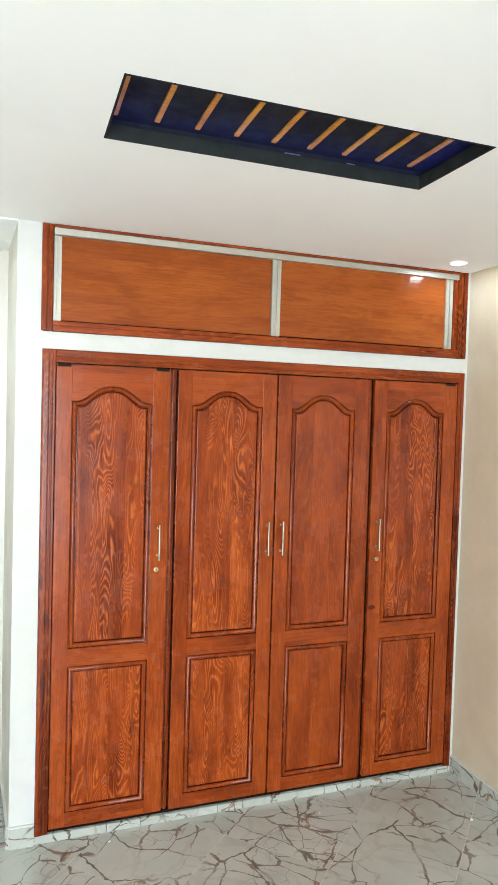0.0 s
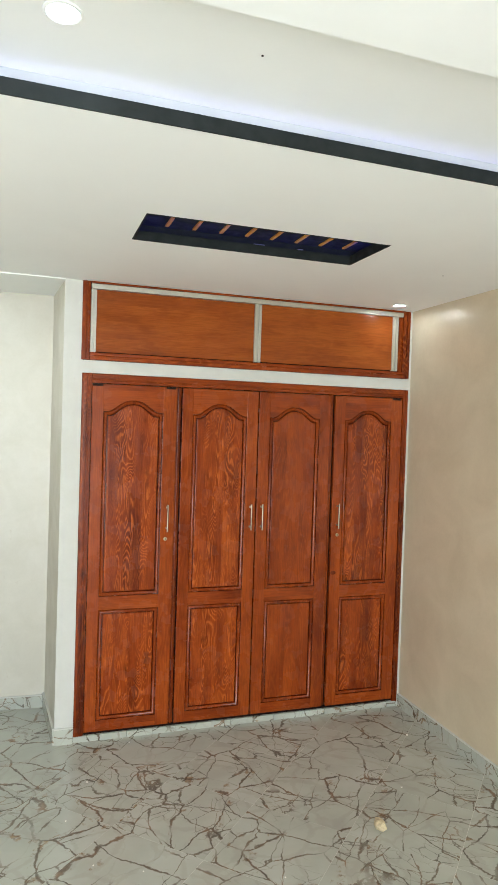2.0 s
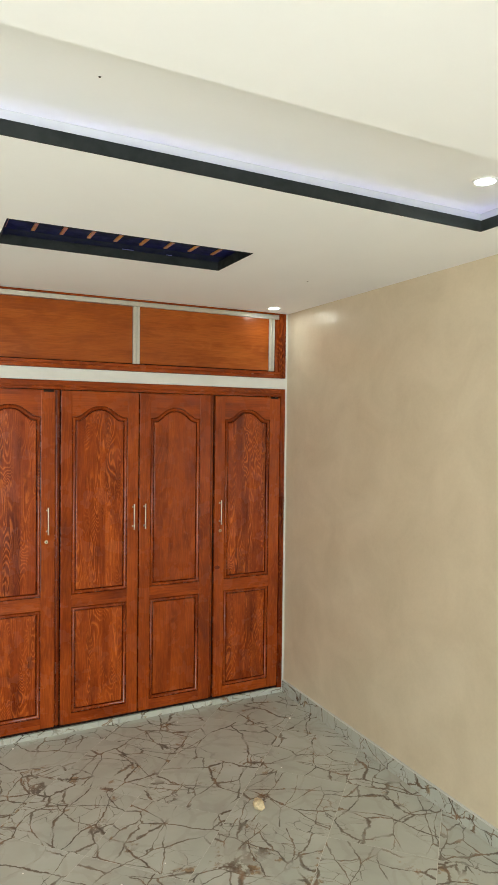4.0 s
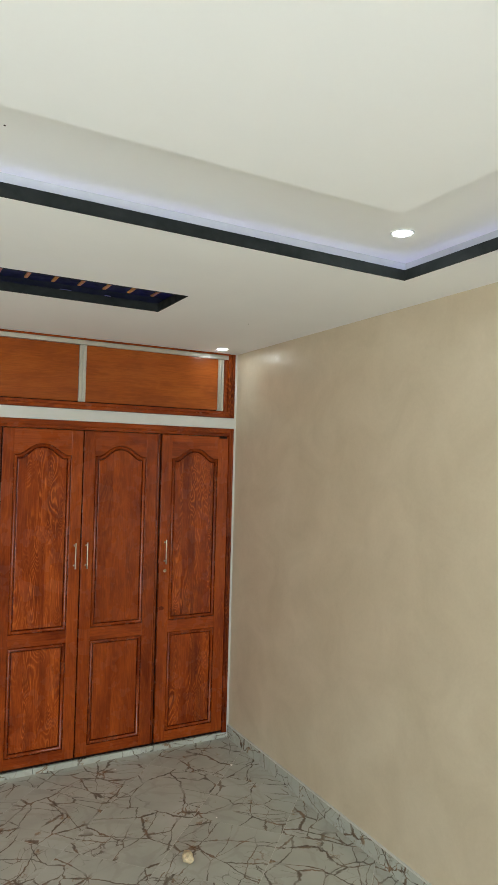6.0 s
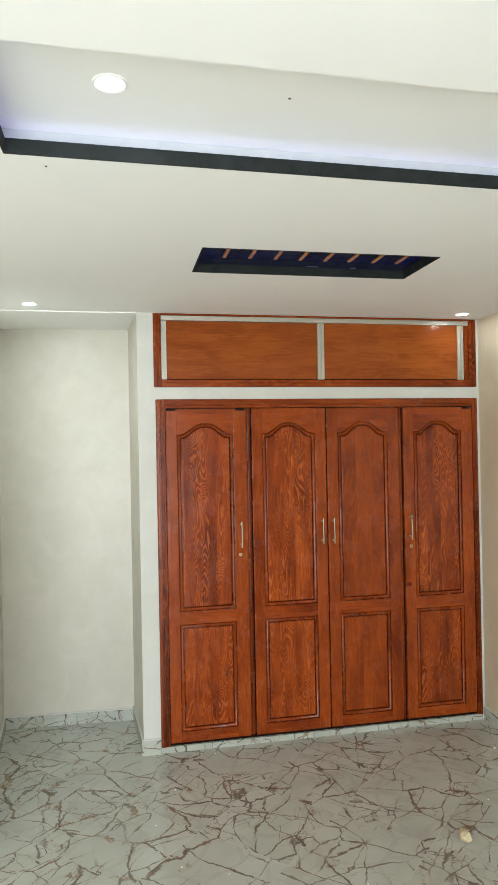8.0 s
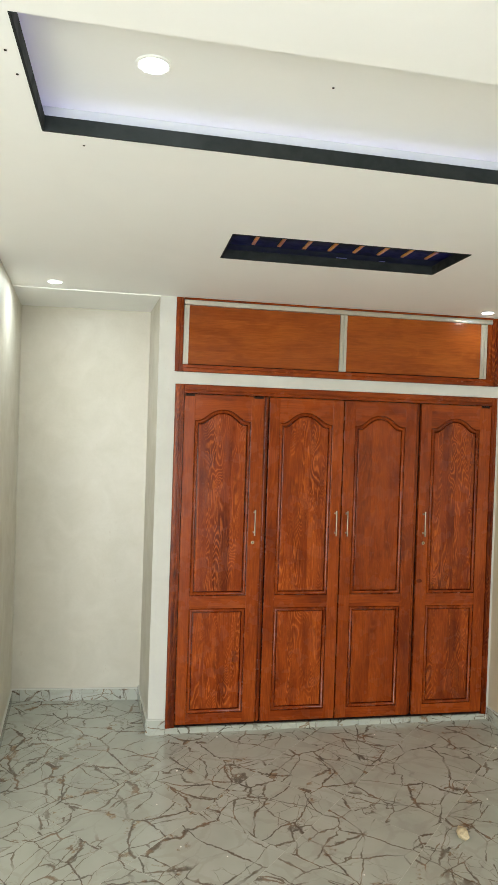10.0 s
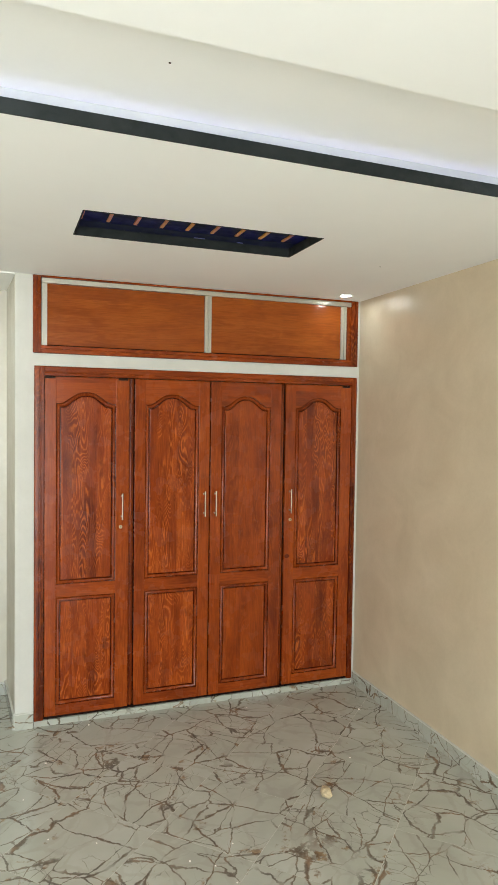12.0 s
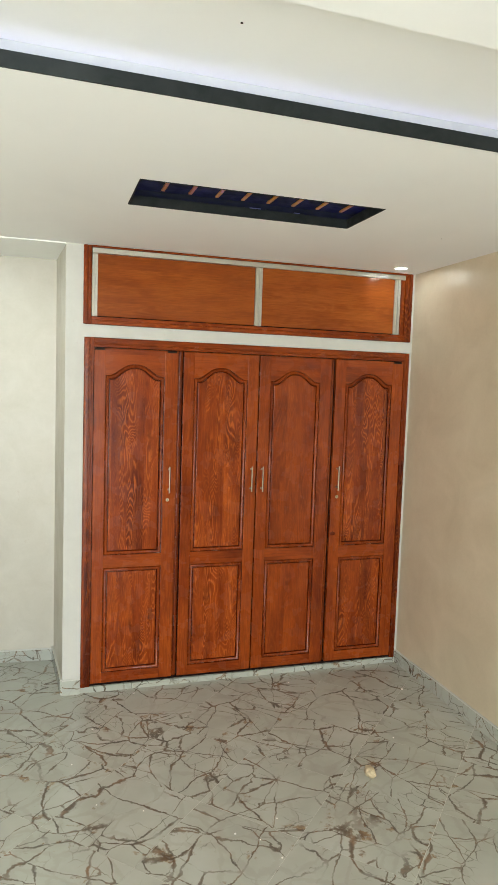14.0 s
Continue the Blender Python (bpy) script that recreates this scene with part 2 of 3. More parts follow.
def plaster(name, low, high, gloss, mottle=4.5, relief=0.12, sheen=0.0, scuffs=0.0, spec=0.5):
    m, nt, b = mat(name)
    b.inputs["Specular IOR Level"].default_value = spec
    p = coords(nt)
    big = noise_tex(nt, p, mottle, 5.0, 0.6, 0.6)
    small = noise_tex(nt, p, 70.0, 4.0, 0.6)
    col = ramp(nt, mathn(nt, "ADD", mathn(nt, "MULTIPLY", big, 0.8), mathn(nt, "MULTIPLY", small, 0.2)), (0.32, low), (0.68, high))
    if scuffs:
        mark = mathn(nt, "MULTIPLY", ramp(nt, noise_tex(nt, vec(nt, "MULTIPLY", p, (1.0, 1.0, 0.45)), 26.0, 5.0, 0.7), (0.64, grey(0.0)), (0.70, grey(scuffs))), ramp(nt, big, (0.45, grey(0.0)), (0.60, grey(1.0))))
        col = mix(nt, mark, col, (0.42, 0.33, 0.24))
    nt.links.new(col, b.inputs["Base Color"])
    nt.links.new(ramp(nt, big, (0.3, grey(gloss * 1.2)), (0.7, grey(gloss * 0.8))), b.inputs["Roughness"])
    b.inputs["Metallic"].default_value = sheen
    bump(nt, b, mix(nt, 0.5, small, noise_tex(nt, p, 9.0, 3.0)), relief, 0.004)
    return m


CEILING = plaster("white_ceiling_paint", (0.865, 0.87, 0.85), (0.89, 0.895, 0.875), 0.75, 1.6, 0.03)
WHITE = plaster("white_wall_paint", (0.535, 0.530, 0.482), (0.590, 0.584, 0.535), 0.6, 6.0, 0.25, 0.0, 0.5)
PEARL_LIGHT = plaster("pearl_cream_paint", (0.532, 0.498, 0.412), (0.594, 0.560, 0.476), 0.40, 5.5, 0.34, 0.0, 0.28)
PEARL = plaster("pearl_beige_paint", (0.560, 0.474, 0.338), (0.650, 0.562, 0.416), 0.36, 3.0, 0.24, 0.12)
# greyer than the ceiling paint: the cove's shade is put into this colour
BOARD = plaster("cove_shade_grey", (0.52, 0.54, 0.56), (0.58, 0.60, 0.62), 0.8, 8.0, 0.1)
GROUT = plaster("grout", (0.52, 0.50, 0.44), (0.62, 0.60, 0.53), 0.85, 20.0, 0.2)
BLACK = plaster("black_paint", (0.012, 0.015, 0.015), (0.019, 0.023, 0.023), 0.72, 12.0, 0.12, spec=0.2)


def plain(name, colour, rough, metal=0.0, wear=0.12, scale=40.0, spec=0.5):
    m, nt, b = mat(name)
    b.inputs["Specular IOR Level"].default_value = spec
    p = coords(nt, 5.0)
    n = noise_tex(nt, p, scale, 4.0, 0.6)
    nt.links.new(ramp(nt, n, (0.3, tuple(c * (1 - wear) for c in colour)), (0.7, tuple(min(1.0, c * (1 + wear)) for c in colour))), b.inputs["Base Color"])
    nt.links.new(ramp(nt, n, (0.3, grey(rough * 0.85)), (0.7, grey(rough * 1.2))), b.inputs["Roughness"])
    b.inputs["Metallic"].default_value = metal
    return m


ALU = plain("aluminium", (0.47, 0.45, 0.375), 0.42, 0.6, 0.08, 90.0)
STEEL = plain("satin_nickel", (0.40, 0.34, 0.235), 0.42, 1.0, 0.08, 120.0)
BRASS = plain("brass", (0.42, 0.34, 0.21), 0.34, 1.0, 0.1, 120.0)
# near-black colour that stands in for the shade inside gaps
DARK = plain("gap_shade_black", (0.014, 0.007, 0.005), 0.8, spec=0.05)
STONE = plain("plaster_lump", (0.56, 0.46, 0.29), 0.9, 0.0, 0.3, 60.0)
CRUMB = plain("plaster_crumb", (0.80, 0.78, 0.72), 0.9)
HINGE = plain("dark_hinge", (0.018, 0.009, 0.006), 0.6, spec=0.08)


def glow(name, colour, strength):
    m, nt, b = mat(name)
    b.inputs["Base Color"].default_value = (0.8, 0.8, 0.8, 1)
    b.inputs["Emission Color"].default_value = (*colour, 1)
    b.inputs["Emission Strength"].default_value = strength
    return m


LED_SKY = glow("led_strip_lavender", (0.36, 0.30, 1.0), 0.62)
LED_BLUE = glow("led_strip_deep_violet", (0.11, 0.10, 1.0), 1.4)
TAPE = plain("led_tape", (0.10, 0.11, 0.24), 0.4)
LAMP = glow("downlight_diffuser", (0.86, 0.97, 1.0), 14.0)

# ---- mesh helpers ----


def box(bm, x0, x1, y0, y1, z0, z1, bevel=0.0):
    part_bm = bmesh.new()
    bmesh.ops.create_cube(part_bm, size=1.0, matrix=Matrix.Translation(((x0 + x1) / 2, (y0 + y1) / 2, (z0 + z1) / 2)) @ Matrix.Diagonal((x1 - x0, y1 - y0, z1 - z0, 1)))
    if bevel:
        bmesh.ops.bevel(part_bm, geom=part_bm.edges[:], offset=bevel, segments=2, affect="EDGES", profile=0.6)
    join(bm, part_bm)
    return bm


def join(bm, other):
    me = bpy.data.meshes.new("tmp")
    other.to_mesh(me)
    other.free()
    bm.from_mesh(me)
    bpy.data.meshes.remove(me)


def prism(bm, points, z0, z1):
    """An upright block on a ground plan, given anticlockwise."""
    low = [bm.verts.new((x, y, z0)) for x, y in points]
    high = [bm.verts.new((x, y, z1)) for x, y in points]
    n = len(points)
    bm.faces.new(low[::-1])
    bm.faces.new(high)
    for i in range(n):
        bm.faces.new((low[i], low[(i + 1) % n], high[(i + 1) % n], high[i]))
    return bm


def rod(bm, a, b, radius, sides=14):
    a, b = Vector(a), Vector(b)
    turn = (b - a).to_track_quat("Z", "Y").to_matrix().to_4x4()
    bmesh.ops.create_cone(bm, cap_ends=True, segments=sides, radius1=radius, radius2=radius, depth=(b - a).length, matrix=Matrix.Translation((a + b) / 2) @ turn)
    return bm


def finish(name, bm, material, smooth=False):
    me = bpy.data.meshes.new(name)
    bmesh.ops.recalc_face_normals(bm, faces=bm.faces[:])
    bm.to_mesh(me)
    bm.free()
    me.materials.append(material)
    if smooth:
        for f in me.polygons:
            f.use_smooth = True
        me.set_sharp_from_angle(angle=radians(38))
    return me


def thing(name, base, label, category, group="", kind=""):
    ob = new(name)
    ob.empty_display_size = 0.1
    ob.location = base
    return tagged(ob, label, category, group, kind)


def root(ob):
    while ob.parent:
        ob = ob.parent
    return ob


def part(name, bm, material, parent, label="", smooth=False):
    """One mesh, given in the room's coordinates, under a thing or under a part."""
    bmesh.ops.translate(bm, verts=bm.verts[:], vec=-root(parent).location)
    ob = new(name, finish(name, bm, material, smooth))
    ob.parent = parent
    return tagged(ob, label)


def solid(name, bm, material, label="", category="", kind="structure", smooth=False):
    return tagged(new(name, finish(name, bm, material, smooth)), label, category, kind=kind)


# ---- the large structure ----
bm = bmesh.new()
box(bm, XL - 0.2, XR + 0.2, YB - 0.2, 3.5, -0.20, -0.0010)
floor = solid("floor", bm, GROUT, "polished pale marble tile floor laid diagonally, thin joints", "floor")

# right-hand wall
bm = bmesh.new()
box(bm, XR, XR + 0.20, YB - 0.2, 3.5, -0.05, TOP + 0.1)
solid("wall_east", bm, PEARL, "pearly beige painted wall with faint cloudy mottling", "wall")
# wall behind the camera, with the daylight opening
bm = bmesh.new()
box(bm, XL - 0.2, WIN[0], YB - 0.2, YB, -0.05, TOP + 0.1)
box(bm, WIN[1], XR, YB - 0.2, YB, -0.05, TOP + 0.1)
box(bm, WIN[0], WIN[1], YB - 0.2, YB, -0.05, WIN[2])
box(bm, WIN[0], WIN[1], YB - 0.2, YB, WIN[3], TOP + 0.1)
solid("wall_south", bm, PEARL, "plain beige wall with a wide daylight opening", "wall")
bm = bmesh.new()
box(bm, XL - 0.2, XL, YB, 2.3, -0.05, TOP + 0.1)
solid("wall_west", bm, PEARL, "plain beige painted side wall", "wall")
# the block left of the alcove: its end faces the room, its flank the alcove
bm = bmesh.new()
prism(bm, [(XL - 0.2, 1.93), (-0.578, 1.93), (-0.672, 3.285), (-0.672, 3.5), (XL - 0.2, 3.5)], -0.05, TOP + 0.1)
solid("wall_alcove_side", bm, PEARL_LIGHT, "beige painted wall corner beside the alcove", "wall")
bm = bmesh.new()
prism(bm, [(-0.672, 3.285), (0.30, 3.226), (0.30, 3.5), (-0.672, 3.5)], -0.05, TOP + 0.1)
solid("wall_alcove_back", bm, PEARL_LIGHT, "cream pearl-painted back wall of the alcove", "wall")
# white wall that the wardrobe is built into: pillar, strip between the cabinets, strip at the corner
bm = bmesh.new()
prism(bm, [(0.194, YW - 0.004), (0.296, YW - 0.004), (0.296, 3.30), (0.150, 3.30)], -0.05, TOP + 0.1)
box(bm, 0.2955, 2.362, YW - 0.004, YW + 0.10, 2.078, 2.148)
box(bm, 2.362, XR + 0.01, YW - 0.004, 3.30, -0.05, TOP + 0.1)
wall_north = solid("wall_north", bm, WHITE, "white painted wall round the built-in wardrobe", "wall")
# the flank of the pillar carries the alcove's cream paint
wall_north.data.materials.append(PEARL_LIGHT)
for face in wall_north.data.polygons:
    if face.normal.x < -0.9 and face.center.x < 0.2:
        face.material_index = 1
bm = bmesh.new()
box(bm, 0.25, XR + 0.01, 3.30, 3.42, -0.05, TOP + 0.1)
solid("wall_niche_back", bm, WHITE, "plain back wall of the wardrobe niche", "wall")

# false ceiling with its recesses
REC = (0.416, 1.442, 1.381, 1.756)
SLOT = (-0.217, 2.063, 0.124, 0.641)
ARM = (1.582, 2.063, -2.70, 0.128)


def slant(ob):
    """The long cove runs a little askew to the wardrobe wall."""
    for v in ob.data.vertices:
        if -0.1 < v.co.y + ob.matrix_basis.translation.y < 0.8:
            v.co.y += 0.0205 * (v.co.x + ob.matrix_basis.translation.x - 0.9)
    return ob



def slab_with_holes(bm, xs, ys, holes, z0, z1):
    def kept(i, j):
        if not (0 <= i < len(xs) - 1 and 0 <= j < len(ys) - 1):
            return False
        cx, cy = (xs[i] + xs[i + 1]) / 2, (ys[j] + ys[j + 1]) / 2
        return not any(h[0] < cx < h[1] and h[2] < cy < h[3] for h in holes)

    verts = {}

    def v(i, j, k):
        if (i, j, k) not in verts:
            verts[i, j, k] = bm.verts.new((xs[i], ys[j], (z0, z1)[k]))
        return verts[i, j, k]

    for i in range(len(xs) - 1):
        for j in range(len(ys) - 1):
            if not kept(i, j):
                continue
            bm.faces.new((v(i, j, 0), v(i, j + 1, 0), v(i + 1, j + 1, 0), v(i + 1, j, 0)))
            bm.faces.new((v(i, j, 1), v(i + 1, j, 1), v(i + 1, j + 1, 1), v(i, j + 1, 1)))
            for (a, b, di, dj) in (((i, j), (i + 1, j), 0, -1), ((i + 1, j), (i + 1, j + 1), 1, 0), ((i + 1, j + 1), (i, j + 1), 0, 1), ((i, j + 1), (i, j), -1, 0)):
                if not kept(i + di, j + dj):
                    bm.faces.new((v(*a, 0), v(*b, 0), v(*b, 1), v(*a, 1)))


bm = bmesh.new()
slab_with_holes(bm, sorted({XL - 0.1, XR + 0.05, REC[0], REC[1], SLOT[0], SLOT[1], ARM[0]}), sorted({YB - 0.1, 3.40, REC[2], REC[3], SLOT[2], SLOT[3], ARM[2]}), [REC, SLOT, ARM], CE, CE + SLAB)
ceiling = slant(solid("ceiling", bm, CEILING, "smooth white plasterboard ceiling with recessed light coves", "ceiling"))
bm = bmesh.new()
box(bm, XL - 0.1, XR + 0.1, YB - 0.1, 3.45, TOP, TOP + 0.08)
solid("ceiling_upper", bm, CEILING, "white upper ceiling inside the light cove", "ceiling")
# closing strips at the back of the coves; their grey stands in for shade
bm = bmesh.new()
C = 0.050
z0, z1 = CE + SLAB + 0.0005, TOP - 0.0005
box(bm, SLOT[0] - C - 0.03, SLOT[1] + C + 0.03, SLOT[3] + C, SLOT[3] + C + 0.03, z0, z1)
box(bm, SLOT[1] + C, SLOT[1] + C + 0.03, ARM[2] - C, SLOT[3] + C, z0, z1)
box(bm, SLOT[0] - C - 0.03, SLOT[0] - C, SLOT[2] - C, SLOT[3] + C, z0, z1)
box(bm, SLOT[0] - C, ARM[0] - C, SLOT[2] - C, SLOT[2] - C + 0.03, z0, z1)
box(bm, ARM[0] - C, ARM[0] - C + 0.03, ARM[2] - C, SLOT[2] - C + 0.03, z0, z1)
box(bm, ARM[0] - C, SLOT[1] + C, ARM[2] - C - 0.03, ARM[2] - C, z0, z1)
slant(solid("trim_cove_board", bm, BOARD, "board at the back of the light cove, greyed to imitate shade", "trim"))
# the alcove's own ceiling hangs a finger lower, with a white edge in line with the wardrobe wall
bm = bmesh.new()
prism(bm, [(-0.70, 2.690), (0.1945, 2.690), (0.17, 3.32), (-0.70, 3.32)], CE - 0.006, CE + 0.01)
solid("ceiling_alcove", bm, CEILING, "white-painted lower ceiling of the alcove", "ceiling")

# black edge boards of the long cove
FB = 0.006


def edge_board(x0, x1, y0, y1, name="black_edge_board"):
    bm = bmesh.new()
    box(bm, x0, x1, y0, y1, CE - 0.0015, CE + SLAB + 0.002, 0.0012)
    return slant(solid(name, bm, BLACK, "black painted edge of the ceiling light cove", "trim"))


edge_board(SLOT[0], SLOT[1], SLOT[3] - FB, SLOT[3] + 0.0005)
edge_board(SLOT[1] - FB, SLOT[1] + 0.0005, ARM[2], SLOT[3] - FB)
edge_board(SLOT[0] - 0.0005, SLOT[0] + FB, SLOT[2], SLOT[3] - FB)


# ---- cove lights ----
def led_strip(label, runs, z, material):
    ob = thing("led_strip", (runs[0][0], runs[0][2], z), label, "light strip", "cove light strips")
    for x0, x1, y0, y1 in runs:
        bm = bmesh.new()
        box(bm, x0, x1, y0, y1, z, z + 0.004)
        length = part("strip_length", bm, material, ob)
        for v in length.data.vertices:
            y = v.co.y + ob.location.y
            if -0.1 < y < 0.8:
                v.co.y += 0.0205 * (v.co.x + ob.location.x - 0.9)
    return ob


zl = CE + SLAB + 0.001
led_strip("pale lavender glowing strip hidden in the ceiling cove", [(SLOT[0] - 0.02, SLOT[1] + 0.038, SLOT[3] + 0.040, SLOT[3] + 0.047), (SLOT[1] + 0.040, SLOT[1] + 0.047, ARM[2], SLOT[3] + 0.038), (SLOT[0] - 0.047, SLOT[0] - 0.040, SLOT[2] - 0.02, SLOT[3] + 0.038)], zl, LED_SKY)

# ---- small ceiling recess with wooden battens ----
RT = 2.668
D = 0.060
bm = bmesh.new()
box(bm, REC[0] - D - 0.02, REC[1] + D + 0.02, REC[2] - D - 0.02, REC[3] + D + 0.02, RT, TOP - 0.001)
for a in ((REC[0] - D - 0.02, REC[1] + D + 0.02, REC[3] + D, REC[3] + D + 0.02), (REC[0] - D - 0.02, REC[1] + D + 0.02, REC[2] - D - 0.02, REC[2] - D), (REC[0] - D - 0.02, REC[0] - D, REC[2] - D, REC[3] + D), (REC[1] + D, REC[1] + D + 0.02, REC[2] - D, REC[3] + D)):
    box(bm, *a, CE + SLAB + 0.0005, RT)
solid("ceiling_recess", bm, BLACK, "black painted inside of the small ceiling recess", "ceiling")
bm = bmesh.new()
box(bm, REC[0] - 0.0005, REC[1] + 0.0005, REC[3] - FB, REC[3] + 0.0005, CE - 0.0015, CE + SLAB + 0.002, 0.0012)
box(bm, REC[0] - 0.0005, REC[1] + 0.0005, REC[2] - 0.0005, REC[2] + FB, CE - 0.0015, CE + SLAB + 0.002, 0.0012)
box(bm, REC[0] - 0.0005, REC[0] + FB, REC[2] + FB, REC[3] - FB, CE - 0.0015, CE + SLAB + 0.002, 0.0012)
box(bm, REC[1] - FB, REC[1] + 0.0005, REC[2] + FB, REC[3] - FB, CE - 0.0015, CE + SLAB + 0.002, 0.0012)
solid("black_recess_rim", bm, BLACK, "black painted rim round the small ceiling recess", "trim")
led_strip("deep violet-blue glowing strip hidden in the small ceiling recess", [(REC[0] - 0.03, REC[1] + 0.03, REC[3] + 0.030, REC[3] + 0.038), (REC[1] + 0.028, REC[1] + 0.036, REC[2] - 0.03, REC[3] + 0.024), (REC[0] - 0.036, REC[0] - 0.028, REC[2] - 0.03, REC[3] + 0.024)], zl, LED_BLUE)
# two places where the strip sags over the rim
for cx, w in ((0.985, 0.026), (1.185, 0.014)):
    bm = bmesh.new()
    box(bm, cx - w, cx + w, REC[3] - FB - 0.001, REC[3] + 0.02, CE + SLAB + 0.0025, CE + SLAB + 0.0055, 0.001)
    tagged(new("led_strip_loop", finish("led_strip_loop", bm, TAPE)), "bit of light strip peeping over the black rim", "light strip", "cove light strips")
first = None
for i in range(9):
    x = 0.448 + 0.1207 * i
    if first is None:
        bm = bmesh.new()
        box(bm, -0.0075, 0.0075, REC[2] - 0.02, REC[3] + 0.020, 2.6615, RT + 0.001, 0.001)
        bmesh.ops.translate(bm, verts=bm.verts[:], vec=(0, -1.57, -2.665))
        first = new("batten", finish("batten", bm, BAR_WOOD))
        first.location = (x, 1.57, 2.665)
        tagged(first, "ochre wooden batten across the dark ceiling recess", "batten", "recess battens")
    else:
        copy_thing(first, pose(x, 1.57, 2.665))


# ---- downlights ----
def downlight(x, y, z, watts):
    ob = thing("downlight", (x, y, z), "lit round white recessed downlight in the ceiling", "downlight", "ceiling downlights")
    bm = bmesh.new()
    outer, inner = 0.043, 0.033
    prof = ((outer, 0.002), (outer, -0.003), (outer - 0.004, -0.005), (inner + 0.002, -0.004), (inner, 0.0), (inner, 0.006))
    n = 40
    rings = [[bm.verts.new((x + r * math.cos(2 * math.pi * i / n), y + r * math.sin(2 * math.pi * i / n), z + h)) for i in range(n)] for r, h in prof]
    for a, b in zip(rings, rings[1:]):
        for i in range(n):
            bm.faces.new((a[i], a[(i + 1) % n], b[(i + 1) % n], b[i]))
    part("trim_ring", bm, CEILING, ob, "", True)
    bm = bmesh.new()
    bmesh.ops.create_circle(bm, cap_ends=True, segments=40, radius=inner + 0.001, matrix=Matrix.Translation((x, y, z - 0.0015)))
    part("diffuser", bm, LAMP, ob, "glowing white diffuser")
    area_lamp("downlight_beam", pose(x, y, z - 0.012), 0.06, 0.06, watts, (0.88, 0.97, 1.0), "DISK")


downlight(2.180, 2.535, CE, 0.20)
downlight(-0.384, 2.515, CE, 2.0)
downlight(1.860, 0.450, TOP, 0.3)
downlight(0.066, 0.390, TOP, 0.3)

# ---- built-in wardrobe ----
FY = YW - 0.012      # front of the frame
DY = YW              # front of the doors
wardrobe = thing("wardrobe", (1.33, YW, 0.0), "built-in four-door wardrobe of red-brown varnished pine, closed", "wardrobe")


def jamb(bm, x0, x1, z0, z1, inner, level=False):
    """A frame board with a stepped moulding towards the doors."""
    if level:
        w = z1 - z0
        box(bm, x0, x1, FY + 0.006, FY + 0.05, z0, z1, 0.002)
        box(bm, x0, x1, FY, FY + 0.02, z0 + w * 0.42, z1 - 0.001, 0.0055)
        box(bm, x0, x1, FY + 0.003, FY + 0.02, z0 + w * 0.14, z0 + w * 0.36, 0.0055)
    else:
        w = x1 - x0
        box(bm, x0, x1, FY + 0.006, FY + 0.05, z0, z1, 0.002)
        if inner > 0:
            box(bm, x0 + 0.001, x0 + w * 0.55, FY, FY + 0.02, z0, z1, 0.0055)
            box(bm, x0 + w * 0.62, x0 + w * 0.85, FY + 0.003, FY + 0.02, z0, z1, 0.0055)
        else:
            box(bm, x1 - w * 0.55, x1 - 0.001, FY, FY + 0.02, z0, z1, 0.0055)
            box(bm, x0 + w * 0.15, x1 - w * 0.62, FY + 0.003, FY + 0.02, z0, z1, 0.0055)


bm = bmesh.new()
jamb(bm, 0.297, 0.350, 0.034, 2.077, 1)
part("frame_side", bm, WOOD_FRAME, wardrobe)
bm = bmesh.new()
jamb(bm, 2.328, 2.3615, 0.034, 2.077, -1)
part("frame_side", bm, WOOD_FRAME, wardrobe)
bm = bmesh.new()
jamb(bm, 0.3505, 2.3275, 2.024, 2.077, 0, True)
part("frame_head", bm, WOOD_FRAME_X, wardrobe)
for x0, x1 in ((0.8395, 0.8675), (1.8245, 1.8465)):
    bm = bmesh.new()
    box(bm, x0, x1, DY + 0.026, DY + 0.05, 0.036, 2.0235, 0.003)
    box(bm, x0 + (x1 - x0) * 0.3, x1 - (x1 - x0) * 0.3, DY + 0.018, DY + 0.04, 0.036, 2.0235, 0.002)
    part("frame_post", bm, WOOD_FRAME, wardrobe)
# black strip painted in place of the shade under the doors
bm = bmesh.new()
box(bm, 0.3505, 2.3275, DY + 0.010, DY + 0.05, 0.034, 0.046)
part("frame_sill", bm, DARK, wardrobe, "near-black strip standing in for the shade under the doors")
# black sheet behind the doors, so that their gaps look deep in shade
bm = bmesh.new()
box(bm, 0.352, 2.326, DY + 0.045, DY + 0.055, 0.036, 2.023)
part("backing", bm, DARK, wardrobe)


def outline(cx, half, z_low, z_shoulder, rise, inset):
    """A panel's edge, from the lower left round to the upper left; rise 0 gives a square head."""
    h, lo, sh = half - inset, z_low + inset, z_shoulder - inset
    pts = [(cx - h, lo), (cx + h, lo)]
    n = 22 if rise else 1
    for i in range(n + 1):
        s = 1 - 2 * i / n
        a = min(1.0, abs(s) / 0.90)
        lift = rise * (0.5 + 0.5 * math.cos(math.pi * a ** 1.30)) if rise else 0.0
        pts.append((cx + s * h, sh + lift))
    return pts


